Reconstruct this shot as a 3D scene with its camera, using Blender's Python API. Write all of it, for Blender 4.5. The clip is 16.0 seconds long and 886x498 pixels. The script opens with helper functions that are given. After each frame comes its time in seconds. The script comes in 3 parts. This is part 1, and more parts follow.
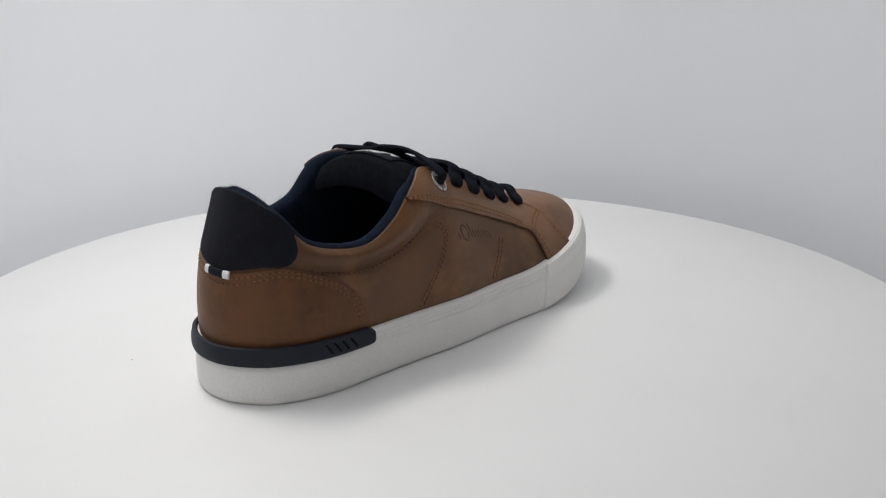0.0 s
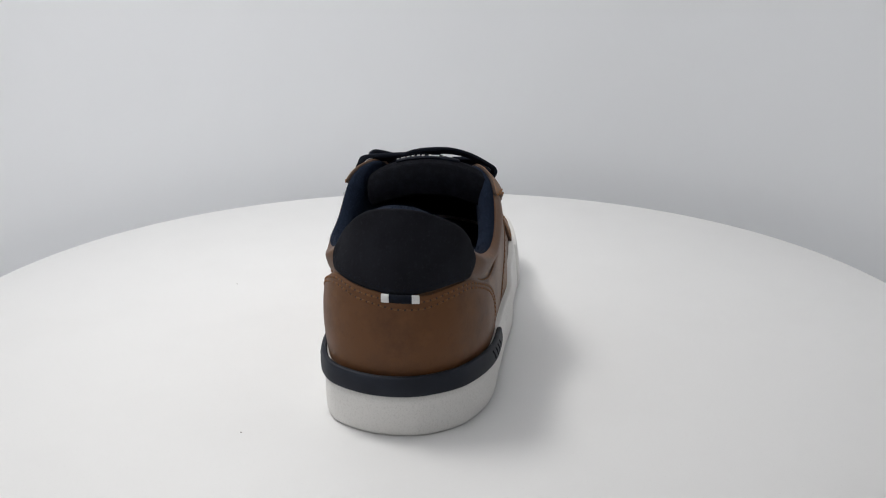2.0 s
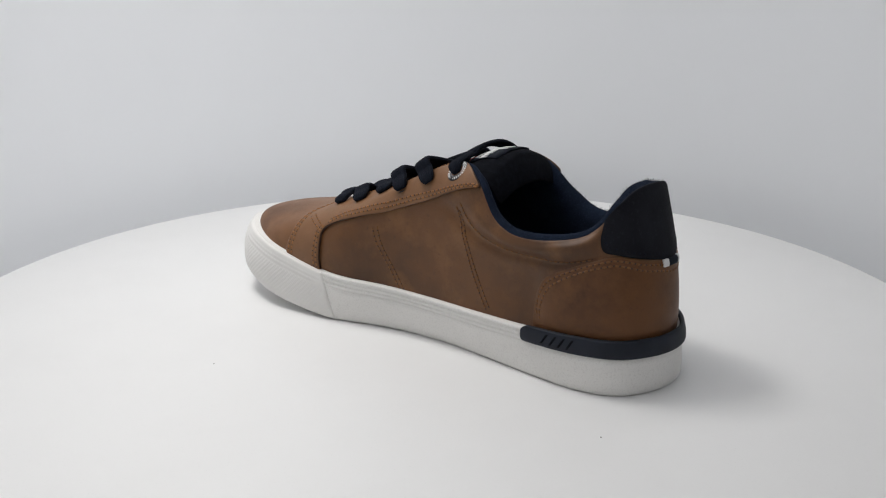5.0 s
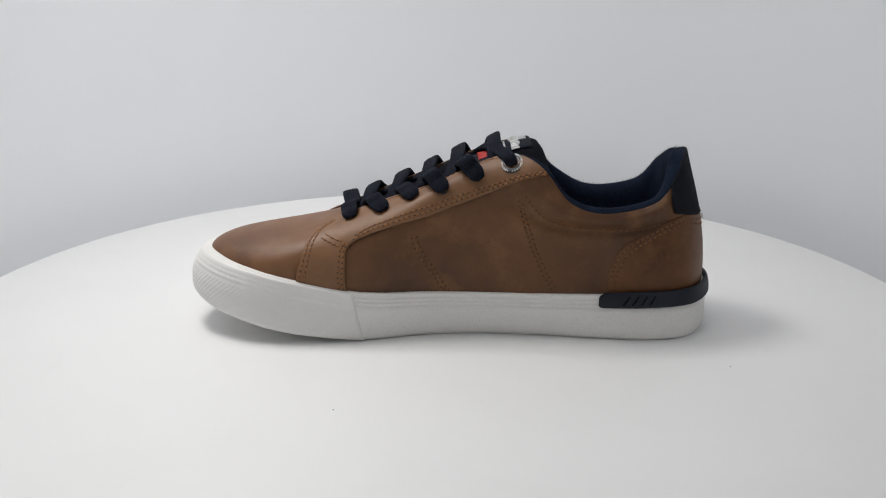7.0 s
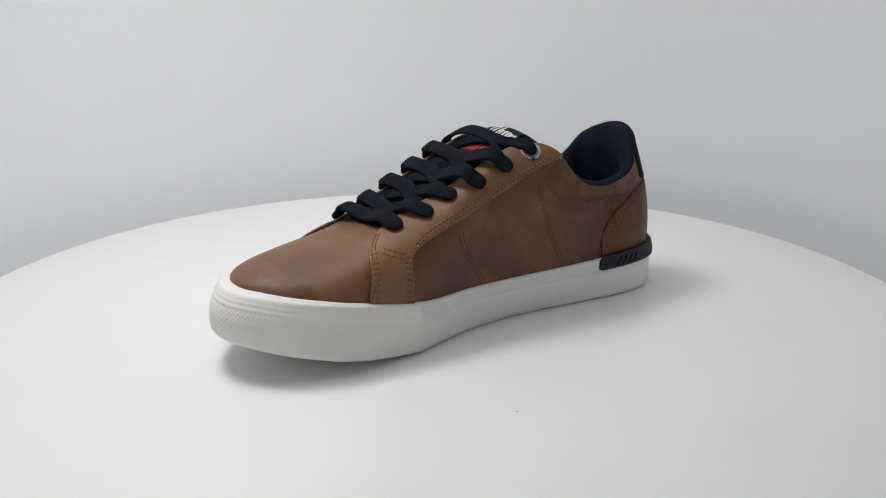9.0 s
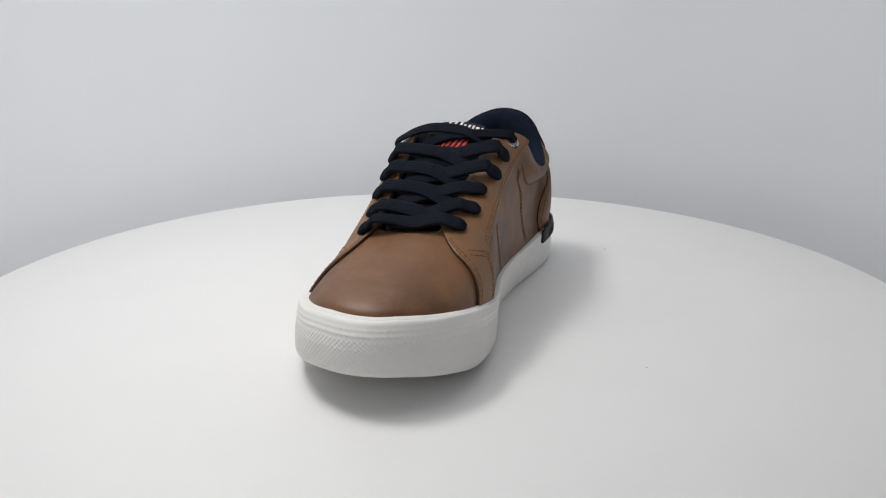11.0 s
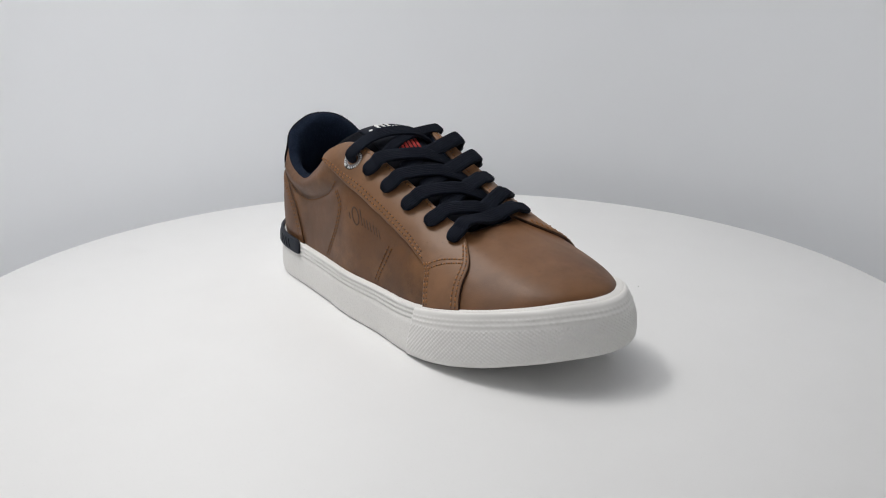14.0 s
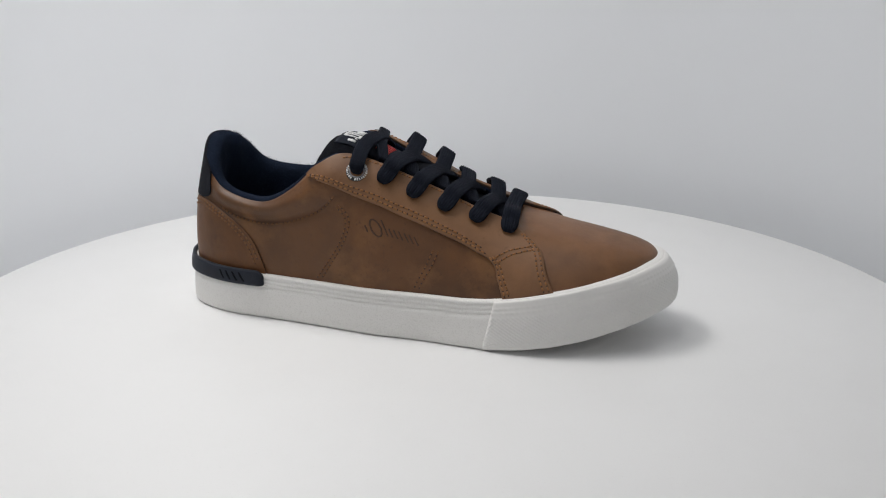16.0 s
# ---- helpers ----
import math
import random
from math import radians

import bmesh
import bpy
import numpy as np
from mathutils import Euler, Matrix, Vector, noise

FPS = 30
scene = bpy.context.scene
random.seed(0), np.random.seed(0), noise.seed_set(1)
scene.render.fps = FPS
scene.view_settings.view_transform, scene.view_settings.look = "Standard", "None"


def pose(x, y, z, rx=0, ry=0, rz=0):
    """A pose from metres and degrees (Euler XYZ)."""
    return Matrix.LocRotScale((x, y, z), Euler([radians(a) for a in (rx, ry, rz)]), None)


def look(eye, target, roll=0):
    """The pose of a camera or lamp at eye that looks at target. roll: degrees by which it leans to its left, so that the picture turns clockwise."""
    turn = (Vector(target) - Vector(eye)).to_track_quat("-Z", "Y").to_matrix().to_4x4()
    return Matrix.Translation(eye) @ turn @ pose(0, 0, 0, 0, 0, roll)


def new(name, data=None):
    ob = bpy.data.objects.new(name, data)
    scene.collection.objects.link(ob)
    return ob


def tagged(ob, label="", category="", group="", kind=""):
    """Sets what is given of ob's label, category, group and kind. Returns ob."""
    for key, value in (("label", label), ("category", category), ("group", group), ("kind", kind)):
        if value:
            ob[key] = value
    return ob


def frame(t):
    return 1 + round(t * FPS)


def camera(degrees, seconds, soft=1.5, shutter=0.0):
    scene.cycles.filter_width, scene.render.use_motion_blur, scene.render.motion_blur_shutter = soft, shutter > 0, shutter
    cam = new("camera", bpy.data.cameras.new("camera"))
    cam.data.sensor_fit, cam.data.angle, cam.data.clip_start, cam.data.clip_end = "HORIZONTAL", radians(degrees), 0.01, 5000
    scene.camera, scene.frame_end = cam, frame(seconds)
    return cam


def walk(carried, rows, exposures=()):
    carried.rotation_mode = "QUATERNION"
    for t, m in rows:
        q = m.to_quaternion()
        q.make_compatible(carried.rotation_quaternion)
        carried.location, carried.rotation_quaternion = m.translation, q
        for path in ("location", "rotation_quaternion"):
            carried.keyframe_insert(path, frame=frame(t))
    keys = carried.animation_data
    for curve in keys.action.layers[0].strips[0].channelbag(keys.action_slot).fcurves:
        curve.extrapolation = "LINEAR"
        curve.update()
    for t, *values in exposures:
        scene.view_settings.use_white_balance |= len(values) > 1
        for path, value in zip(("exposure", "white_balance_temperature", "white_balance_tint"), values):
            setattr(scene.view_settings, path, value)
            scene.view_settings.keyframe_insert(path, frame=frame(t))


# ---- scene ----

# ---------------------------------------------------------------- camera
cam = camera(48.83, 16.0, soft=1.1)
EYE = pose(0, -0.5481, 0.2091, 90 - 17.222, 0, -0.556) @ pose(0, 0, 0, 0, 0, -0.148)
walk(cam, [(0.0, EYE), (16.0, EYE)])

SPIN = 18.346                       # turntable, degrees a second
K = 0.0009                          # shoe unit to metres


# ---------------------------------------------------------------- light
world = bpy.data.worlds.new("studio")
scene.world = world
world.use_nodes = True
bg = world.node_tree.nodes["Background"]
bg.inputs["Color"].default_value = (0.95, 0.97, 1.0, 1)
bg.inputs["Strength"].default_value = 0.05


def softbox_light(name, eye, target, sx, sy, watts, colour):
    d = bpy.data.lights.new(name, "AREA")
    d.shape, d.size, d.size_y, d.energy, d.color = "RECTANGLE", sx, sy, watts, colour
    ob = new(name, d)
    ob.matrix_world = look(eye, target)
    return ob


softbox_light("key_softbox", (-0.33, 0.10, 0.80), (-0.62, 0.08, 0.0), 0.26, 0.26, 4.15, (1.0, 0.985, 0.965))
softbox_light("overhead_diffuser", (-0.26, 0.0, 1.10), (-0.46, -0.04, 0.0), 0.70, 0.70, 2.75, (1.0, 0.99, 0.98))
# unseen fill lamp, added outside the translucent backdrop to brighten its left part
softbox_light("backdrop_fill", (-0.78, 0.72, 0.42), (-0.22, 0.30, 0.05), 0.6, 0.6, 4.2, (0.98, 0.985, 0.99))


# ---------------------------------------------------------------- materials
def material(name, colour, rough=0.6, metal=0.0, spots=(), bump=(), rough_var=0.0, spec=0.5):
    """spots: (scale, colour, low, high) layers of noise; bump: (scale, strength, depth) layers."""
    m = bpy.data.materials.new(name)
    m.use_nodes = True
    nt = m.node_tree
    b = nt.nodes["Principled BSDF"]
    b.inputs["Roughness"].default_value = rough
    b.inputs["Metallic"].default_value = metal
    b.inputs["Specular IOR Level"].default_value = spec
    co = nt.nodes.new("ShaderNodeTexCoord")
    rgb = nt.nodes.new("ShaderNodeRGB")
    rgb.outputs[0].default_value = (*colour, 1)
    last = rgb.outputs[0]
    first = None
    for scale, col, lo, hi in spots:
        n = nt.nodes.new("ShaderNodeTexNoise")
        n.inputs["Scale"].default_value, n.inputs["Detail"].default_value = scale, 6
        n.inputs["Roughness"].default_value = 0.6
        nt.links.new(co.outputs["Object"], n.inputs["Vector"])
        r = nt.nodes.new("ShaderNodeMapRange")
        r.inputs["From Min"].default_value, r.inputs["From Max"].default_value = lo, hi
        nt.links.new(n.outputs["Fac"], r.inputs["Value"])
        mix = nt.nodes.new("ShaderNodeMix")
        mix.data_type = "RGBA"
        nt.links.new(r.outputs["Result"], mix.inputs["Factor"])
        nt.links.new(last, mix.inputs[6])
        mix.inputs[7].default_value = (*col, 1)
        last = mix.outputs[2]
        first = first or n
    nt.links.new(last, b.inputs["Base Color"])
    if rough_var and first:
        r = nt.nodes.new("ShaderNodeMapRange")
        r.inputs["To Min"].default_value, r.inputs["To Max"].default_value = rough - rough_var, rough + rough_var
        r.inputs["From Min"].default_value, r.inputs["From Max"].default_value = 0.3, 0.7
        nt.links.new(first.outputs["Fac"], r.inputs["Value"])
        nt.links.new(r.outputs["Result"], b.inputs["Roughness"])
    prev = None
    for kind, scale, strength, depth in bump:
        n = nt.nodes.new("ShaderNodeTexVoronoi" if kind == "cell" else "ShaderNodeTexNoise")
        n.inputs["Scale"].default_value = scale
        if kind != "cell":
            n.inputs["Detail"].default_value = 5
        nt.links.new(co.outputs["Object"], n.inputs["Vector"])
        k = nt.nodes.new("ShaderNodeBump")
        k.inputs["Strength"].default_value, k.inputs["Distance"].default_value = strength, depth
        nt.links.new(n.outputs["Distance" if kind == "cell" else "Fac"], k.inputs["Height"])
        if prev:
            nt.links.new(prev, k.inputs["Normal"])
        prev = k.outputs["Normal"]
    if prev:
        nt.links.new(prev, b.inputs["Normal"])
    return m


M_TABLE = material("white_laminate", (0.82, 0.818, 0.815), 0.42, spots=((9, (0.805, 0.803, 0.80), 0.45, 0.65), (900, (0.77, 0.77, 0.765), 0.6, 0.72)),
                   bump=(("noise", 700, 0.06, 0.0003),), rough_var=0.06, spec=0.35)
M_WALL = material("backdrop_paper", (0.84, 0.855, 0.875), 0.9, spots=((3, (0.82, 0.835, 0.855), 0.4, 0.7),), bump=(("noise", 60, 0.03, 0.001),), spec=0.2)
# translucency added so that the fill lamp behind makes the paper brighter
nt = M_WALL.node_tree
thin, blend = nt.nodes.new("ShaderNodeBsdfTranslucent"), nt.nodes.new("ShaderNodeMixShader")
thin.inputs["Color"].default_value = (0.88, 0.885, 0.90, 1)
blend.inputs["Fac"].default_value = 0.25
nt.links.new(nt.nodes["Principled BSDF"].outputs[0], blend.inputs[1])
nt.links.new(thin.outputs[0], blend.inputs[2])
nt.links.new(blend.outputs[0], nt.nodes["Material Output"].inputs["Surface"])
M_ROOM = material("studio_paint", (0.82, 0.825, 0.835), 0.9, spots=((2, (0.79, 0.795, 0.805), 0.4, 0.7),))
M_LEATHER = material("brown_leather", (0.132, 0.053, 0.0165), 0.50,
                     spots=((22, (0.070, 0.029, 0.011), 0.44, 0.62), (45, (0.185, 0.078, 0.026), 0.50, 0.80), (420, (0.100, 0.042, 0.016), 0.58, 0.76)),
                     bump=(("cell", 1500, 0.16, 0.0003), ("noise", 140, 0.18, 0.0008)), rough_var=0.08, spec=0.32)
# side pieces: same leather, shade of the sides put into a darker base
M_QUARTER_SHADE = material("shaded_brown_leather", (0.130, 0.052, 0.0150), 0.48,
                     spots=((18, (0.076, 0.032, 0.0110), 0.42, 0.64), (44, (0.205, 0.090, 0.029), 0.50, 0.76), (420, (0.085, 0.036, 0.013), 0.58, 0.76)),
                     bump=(("cell", 1500, 0.16, 0.0003), ("noise", 140, 0.2, 0.0008)), rough_var=0.08, spec=0.42)
# eyelet strips: soft top light's sheen painted in as a paler brown
M_SHEEN = material("sheen_toned_brown_leather", (0.196, 0.093, 0.039), 0.50,
                    spots=((20, (0.130, 0.058, 0.024), 0.44, 0.70), (60, (0.225, 0.107, 0.046), 0.50, 0.80), (420, (0.14, 0.06, 0.022), 0.6, 0.78)),
                    bump=(("cell", 1500, 0.12, 0.0003), ("noise", 140, 0.14, 0.0008)), rough_var=0.07, spec=0.42)
# toe piece: base colour lightened for the soft light on its top
M_VAMP = material("lightened_brown_leather", (0.172, 0.075, 0.0275), 0.48,
                  spots=((20, (0.108, 0.047, 0.019), 0.44, 0.68), (60, (0.205, 0.095, 0.039), 0.50, 0.80), (420, (0.12, 0.052, 0.02), 0.6, 0.78)),
                  bump=(("cell", 1500, 0.12, 0.0003), ("noise", 140, 0.15, 0.0008)), rough_var=0.07, spec=0.42)
# dark brown that paints the shade in the holes between stitches
M_HOLE_SHADE = material("stitch_hole_shade", (0.040, 0.019, 0.010), 0.6, spots=((200, (0.052, 0.024, 0.012), 0.45, 0.65),))
# darker brown that paints the shade in the stamped marks
M_STAMP_SHADE = material("stamp_shade_leather", (0.066, 0.030, 0.013), 0.65, spots=((200, (0.050, 0.023, 0.011), 0.45, 0.65),))
# cut leather edge, its brown darkened further to paint the seam shadow
M_CUT_SHADE = material("shaded_leather_cut_edge", (0.040, 0.019, 0.010), 0.75, spots=((300, (0.060, 0.027, 0.013), 0.45, 0.65),))
M_THREAD = material("tan_thread", (0.30, 0.126, 0.036), 0.7, spots=((500, (0.18, 0.075, 0.022), 0.4, 0.7),))
M_THREAD_BROWN = material("brown_thread", (0.20, 0.082, 0.023), 0.7, spots=((500, (0.13, 0.052, 0.016), 0.4, 0.7),))
M_RUBBER = material("white_rubber", (0.79, 0.775, 0.75), 0.5, spots=((40, (0.76, 0.745, 0.72), 0.45, 0.7), (1100, (0.69, 0.675, 0.65), 0.50, 0.70)),
                    bump=(("noise", 900, 0.32, 0.0005),), rough_var=0.06, spec=0.4)
M_BUMPER = material("white_toe_rubber", (0.79, 0.775, 0.75), 0.5, spots=((40, (0.76, 0.745, 0.72), 0.45, 0.7),), bump=(("noise", 1200, 0.1, 0.0003),), spec=0.4)
M_GUARD = material("navy_rubber", (0.007, 0.0095, 0.017), 0.6, spots=((60, (0.012, 0.016, 0.027), 0.4, 0.7),), bump=(("noise", 900, 0.15, 0.0003),), spec=0.3)
M_SUEDE = material("navy_suede", (0.009, 0.0095, 0.013), 0.9, spots=((60, (0.014, 0.015, 0.020), 0.4, 0.7), (700, (0.020, 0.021, 0.027), 0.55, 0.75)),
                   bump=(("noise", 1400, 0.35, 0.0005),), spec=0.15)
M_LINING = material("navy_fleece_lining", (0.008, 0.013, 0.026), 0.95, spots=((120, (0.011, 0.018, 0.034), 0.4, 0.7), (1200, (0.018, 0.027, 0.050), 0.52, 0.7)),
                    bump=(("noise", 1500, 0.6, 0.0008),), spec=0.1)
M_TONGUE = material("black_textile", (0.0045, 0.005, 0.0075), 0.9, spots=((300, (0.008, 0.009, 0.013), 0.45, 0.7),), bump=(("cell", 1800, 0.4, 0.0005),), spec=0.06)
M_LABEL = material("navy_woven_label", (0.006, 0.008, 0.014), 0.7, spots=((400, (0.011, 0.014, 0.025), 0.45, 0.7),), bump=(("noise", 1800, 0.2, 0.0003),), spec=0.12)
M_LACE = material("navy_lace_cotton", (0.0085, 0.0105, 0.0175), 0.85, spots=((90, (0.011, 0.014, 0.022), 0.4, 0.7), (1500, (0.017, 0.020, 0.031), 0.55, 0.75)),
                  bump=(("cell", 2200, 0.5, 0.0005),), spec=0.1)
M_WHITE = material("white_print", (0.78, 0.78, 0.77), 0.6, spots=((600, (0.68, 0.68, 0.68), 0.5, 0.7),))
M_RED = material("red_print", (0.55, 0.035, 0.03), 0.6, spots=((600, (0.45, 0.03, 0.025), 0.5, 0.7),))
M_METAL = material("gunmetal", (0.32, 0.32, 0.33), 0.32, 1.0, spots=((300, (0.25, 0.25, 0.26), 0.45, 0.7),))
M_BLACK = material("black_enamel", (0.012, 0.012, 0.014), 0.4, spots=((300, (0.018, 0.018, 0.02), 0.45, 0.7),))
M_DUST = material("grey_dust", (0.34, 0.33, 0.31), 0.9)


# ---------------------------------------------------------------- mesh helpers
def mesh_object(name, verts, faces, mat, parent=None, label="", kind=""):
    me = bpy.data.meshes.new(name)
    me.from_pydata([tuple(map(float, v)) for v in verts], [], faces)
    me.update()
    bm = bmesh.new()
    bm.from_mesh(me)
    bmesh.ops.recalc_face_normals(bm, faces=bm.faces)
    for f in bm.faces:
        f.smooth = True
    bm.to_mesh(me)
    bm.free()
    me.materials.append(mat)
    ob = new(name, me)
    if parent:
        ob.parent = parent
    return tagged(ob, label, kind=kind)


def loft(rings, closed=True, cap0=False, cap1=False):
    """Vertices and faces through rings of equal count."""
    n = len(rings[0])
    verts = [v for r in rings for v in r]
    faces = []
    for i in range(len(rings) - 1):
        for j in range(n if closed else n - 1):
            k = (j + 1) % n
            faces.append((i * n + j, i * n + k, (i + 1) * n + k, (i + 1) * n + j))
    if cap0:
        faces.append(tuple(range(n))[::-1])
    if cap1:
        faces.append(tuple(range((len(rings) - 1) * n, len(rings) * n)))
    return verts, faces


def join(*pieces):
    verts, faces = [], []
    for v, f in pieces:
        o = len(verts)
        verts += list(v)
        faces += [tuple(i + o for i in q) for q in f]
    return verts, faces


def lathe(profile, n=96):
    return [[(r * math.cos(2 * math.pi * j / n), r * math.sin(2 * math.pi * j / n), z) for j in range(n)] for r, z in profile]


def spline(points, n):
    """n points evenly along a smooth curve through the given ones."""
    P = np.asarray(points, float)
    Q = np.vstack([2 * P[0] - P[1], P, 2 * P[-1] - P[-2]])
    out = []
    for i in range(len(P) - 1):
        p0, p1, p2, p3 = Q[i:i + 4]
        for t in np.linspace(0, 1, 24, endpoint=False):
            out.append(0.5 * (2 * p1 + (p2 - p0) * t + (2 * p0 - 5 * p1 + 4 * p2 - p3) * t * t + (3 * p1 - p0 - 3 * p2 + p3) * t ** 3))
    out = np.array(out + [P[-1]])
    s = np.concatenate([[0], np.cumsum(np.linalg.norm(np.diff(out, axis=0), axis=1))])
    g = np.linspace(0, s[-1], n)
    return np.stack([np.interp(g, s, out[:, k]) for k in range(out.shape[1])], -1)


# ---------------------------------------------------------------- the place
R_DISC = 0.2980
turntable = tagged(new("turntable"), "round white turntable with a matt laminate top", "turntable")
v, f = loft(lathe([(0.0005, -0.018), (R_DISC - 0.002, -0.018), (R_DISC, -0.016), (R_DISC, -0.002), (R_DISC - 0.0006, -0.0006), (R_DISC - 0.002, 0), (0.0005, 0)], 256), cap0=True, cap1=True)
mesh_object("disc", v, f, M_TABLE, turntable)
v, f = loft(lathe([(0.0005, -0.1995), (0.16, -0.1995), (0.16, -0.188), (0.13, -0.183), (0.13, -0.03), (0.15, -0.0185), (0.0005, -0.0185)], 96), cap0=True, cap1=True)
mesh_object("base", v, f, M_TABLE, turntable)
for x, y, r in ((-53.4, -143.8, 0.5), (171, -92, 0.5)):
    v, f = loft(lathe([(0.0001, 0), (r * K, 0), (0.7 * r * K, 0.5 * r * K), (0.0001, 0.7 * r * K)], 8), cap0=True, cap1=True)
    o = mesh_object("dust_speck", v, f, M_DUST, turntable, "tiny grey speck of dust")
    o.location = (x * K, y * K, 0.0)

R_WALL = 0.345
FLOOR = -0.20
rings = []
for z, r in ((FLOOR, 0.01), (FLOOR, R_WALL - 0.14), (FLOOR + 0.008, R_WALL - 0.10), (FLOOR + 0.03, R_WALL - 0.055), (FLOOR + 0.07, R_WALL - 0.02), (FLOOR + 0.12, R_WALL - 0.003), (FLOOR + 0.16, R_WALL), (0.58, R_WALL)):
    rings.append([(r * math.cos(radians(a)), r * math.sin(radians(a)), z) for a in range(-25, 206, 3)])
v, f = loft(rings, closed=False)
tagged(mesh_object("backdrop", v, f, M_WALL), "curved pale grey paper backdrop behind the turntable", "backdrop", kind="structure")


# plain unseen room that closes the place, near and pale to bounce fill light
def slab(name, x0, x1, y0, y1, z0, z1, label, category):
    v = [(x, y, z) for z in (z0, z1) for x, y in ((x0, y0), (x1, y0), (x1, y1), (x0, y1))]
    f = [(3, 2, 1, 0), (4, 5, 6, 7), (0, 1, 5, 4), (1, 2, 6, 5), (2, 3, 7, 6), (3, 0, 4, 7)]
    o = mesh_object(name, v, f, M_ROOM)
    for p in o.data.polygons:
        p.use_smooth = False
    return tagged(o, label, category, kind="structure")


slab("floor", -1.0, 1.0, -1.1, 1.0, FLOOR - 0.06, FLOOR - 0.004, "plain pale studio floor", "floor")
slab("ceiling", -1.0, 1.0, -1.1, 1.0, 1.24, 1.30, "plain pale studio ceiling", "ceiling")
slab("wall_west", -1.06, -1.0, -1.16, 1.06, FLOOR - 0.06, 1.30, "plain pale studio wall", "wall")
slab("wall_east", 1.0, 1.06, -1.16, 1.06, FLOOR - 0.06, 1.30, "plain pale studio wall", "wall")
slab("wall_south", -1.0, 1.0, -1.16, -1.1, FLOOR - 0.06, 1.30, "plain pale unseen wall behind the camera, added to bounce fill light", "wall")
slab("wall_north", -1.0, 1.0, 1.0, 1.06, FLOOR - 0.06, 1.30, "plain pale studio wall", "wall")


# ---------------------------------------------------------------- the shoe's form
# Closed control loops, heel centre first, then along the inner side to the toe and back.
# rows: foot contour x, y; opening contour x, y, z; then the section's shape: drop and reach at its upper end, bulge at its lower end;
# last, how far the sole tapers in at the ground, and how much higher its rim stands
FORM = np.array([
    (-174.5, 10.9, -156.4, 11.4, 112, 23, 0.4, 1.5, -1.6, 0), (-170.3, 29.6, -152.1, 25.9, 110, 20, 0.34, 2.5, -1.5, 0), (-156.2, 47.3, -146.4, 36, 102.2, 17, 0.44, 3.5, -1.7, 0.1),
    (-132.4, 54.4, -133.7, 45.8, 86.1, 11, 1, 6.5, -0.1, 0.1), (-100, 53.6, -103, 52.7, 81.1, 9, 1, 10, 2.7, -0.4), (-65, 50.2, -81.1, 50.6, 87.1, 9, 1, 11, 5.2, -0.9),
    (-30, 47.2, -64.2, 44.1, 107, 12, 0.9, 9, 6.4, -0.9), (5, 47.9, -43.4, 30.5, 110.5, 13, 0.78, 9, 5.1, -0.2), (42, 53.7, -1.5, 22.8, 91.6, 13, 0.8, 8, 2.2, 0.6),
    (75, 53.8, 28.5, 21.7, 81.6, 13, 0.62, 4, -0.6, 1.1), (104.9, 50.8, 50.4, 19.5, 73.1, 11, 0.5, 0, -2.1, 1.5), (132.8, 38.8, 53.9, 16, 71.6, 10, 0.45, -3, -2.8, 0.8),
    (150.5, 19.6, 54.2, 8.5, 71.1, 10, 0.5, 0.5, -1.5, 0.8), (153.9, -0.9, 54.1, 0.5, 70.9, 10, 0.5, 0.5, -1.5, 0.8), (145.5, -20.8, 53.9, -7.5, 70.4, 10, 0.5, 0.5, -1.5, 0.6),
    (130.6, -36.4, 53.3, -15, 69.7, 10, 0.45, -5, -1.5, 0.1), (104, -49.2, 49.7, -19, 71.4, 12.5, 0.4, -15, -3.2, -0.2), (74.5, -55.5, 31.6, -20.4, 78.7, 14, 0.3, -14, -4.2, -0.4),
    (42, -54.9, 1.6, -20.8, 91.1, 14, 0.42, -8, -3.6, -0.5), (5, -51.8, -44.5, -25.6, 108.1, 14, 0.52, -6, -1.8, -0.4), (-30, -50.5, -63.7, -34, 103.7, 11, 0.66, 0, -0.9, -0.2),
    (-65, -45.2, -82.8, -36, 87.2, 9, 1, 2, -0.4, 0.1), (-100, -40.2, -104.7, -33, 77.2, 9, 1, 3, -0.4, 0.2), (-133.5, -34.3, -135.1, -25.3, 83.2, 11, 0.9, 2, -1.5, 0.1),
    (-158.5, -20.9, -148.5, -17.2, 100.3, 18, 0.55, 2.5, -2.6, 0), (-170.3, -5.2, -154.7, -2.6, 109, 22, 0.42, 1.5, -2.5, 0)], float)
NF = len(FORM)


def loop(a):
    """Smooth periodic value of FORM at a (0 to NF)."""
    a = np.asarray(a, float) % NF
    i = np.floor(a).astype(int)
    t = (a - i)[..., None]
    p0, p1, p2, p3 = (FORM[(i + k) % NF] for k in (-1, 0, 1, 2))
    return 0.5 * (2 * p1 + (p2 - p0) * t + (2 * p0 - 5 * p1 + 4 * p2 - p3) * t ** 2 + (3 * p1 - p0 - 3 * p2 + p3) * t ** 3)


def fox_top(q):
    """Height of the sole's rim at a point of the loop."""
    return q[..., 9] + np.interp(q[..., 0], (-178, -60, 30, 45, 55, 68, 80, 95, 110, 125, 137, 146, 160), (29.8, 29.7, 30.2, 31.2, 32.6, 34.9, 37.3, 40.2, 43.2, 45.8, 47.8, 48.9, 49.3))


def sole_low(x):
    return np.interp(x, (20, 45, 65, 85, 105, 125, 145, 162), (0, 0.3, 2.5, 5.4, 9.4, 14.6, 19.6, 22.5))


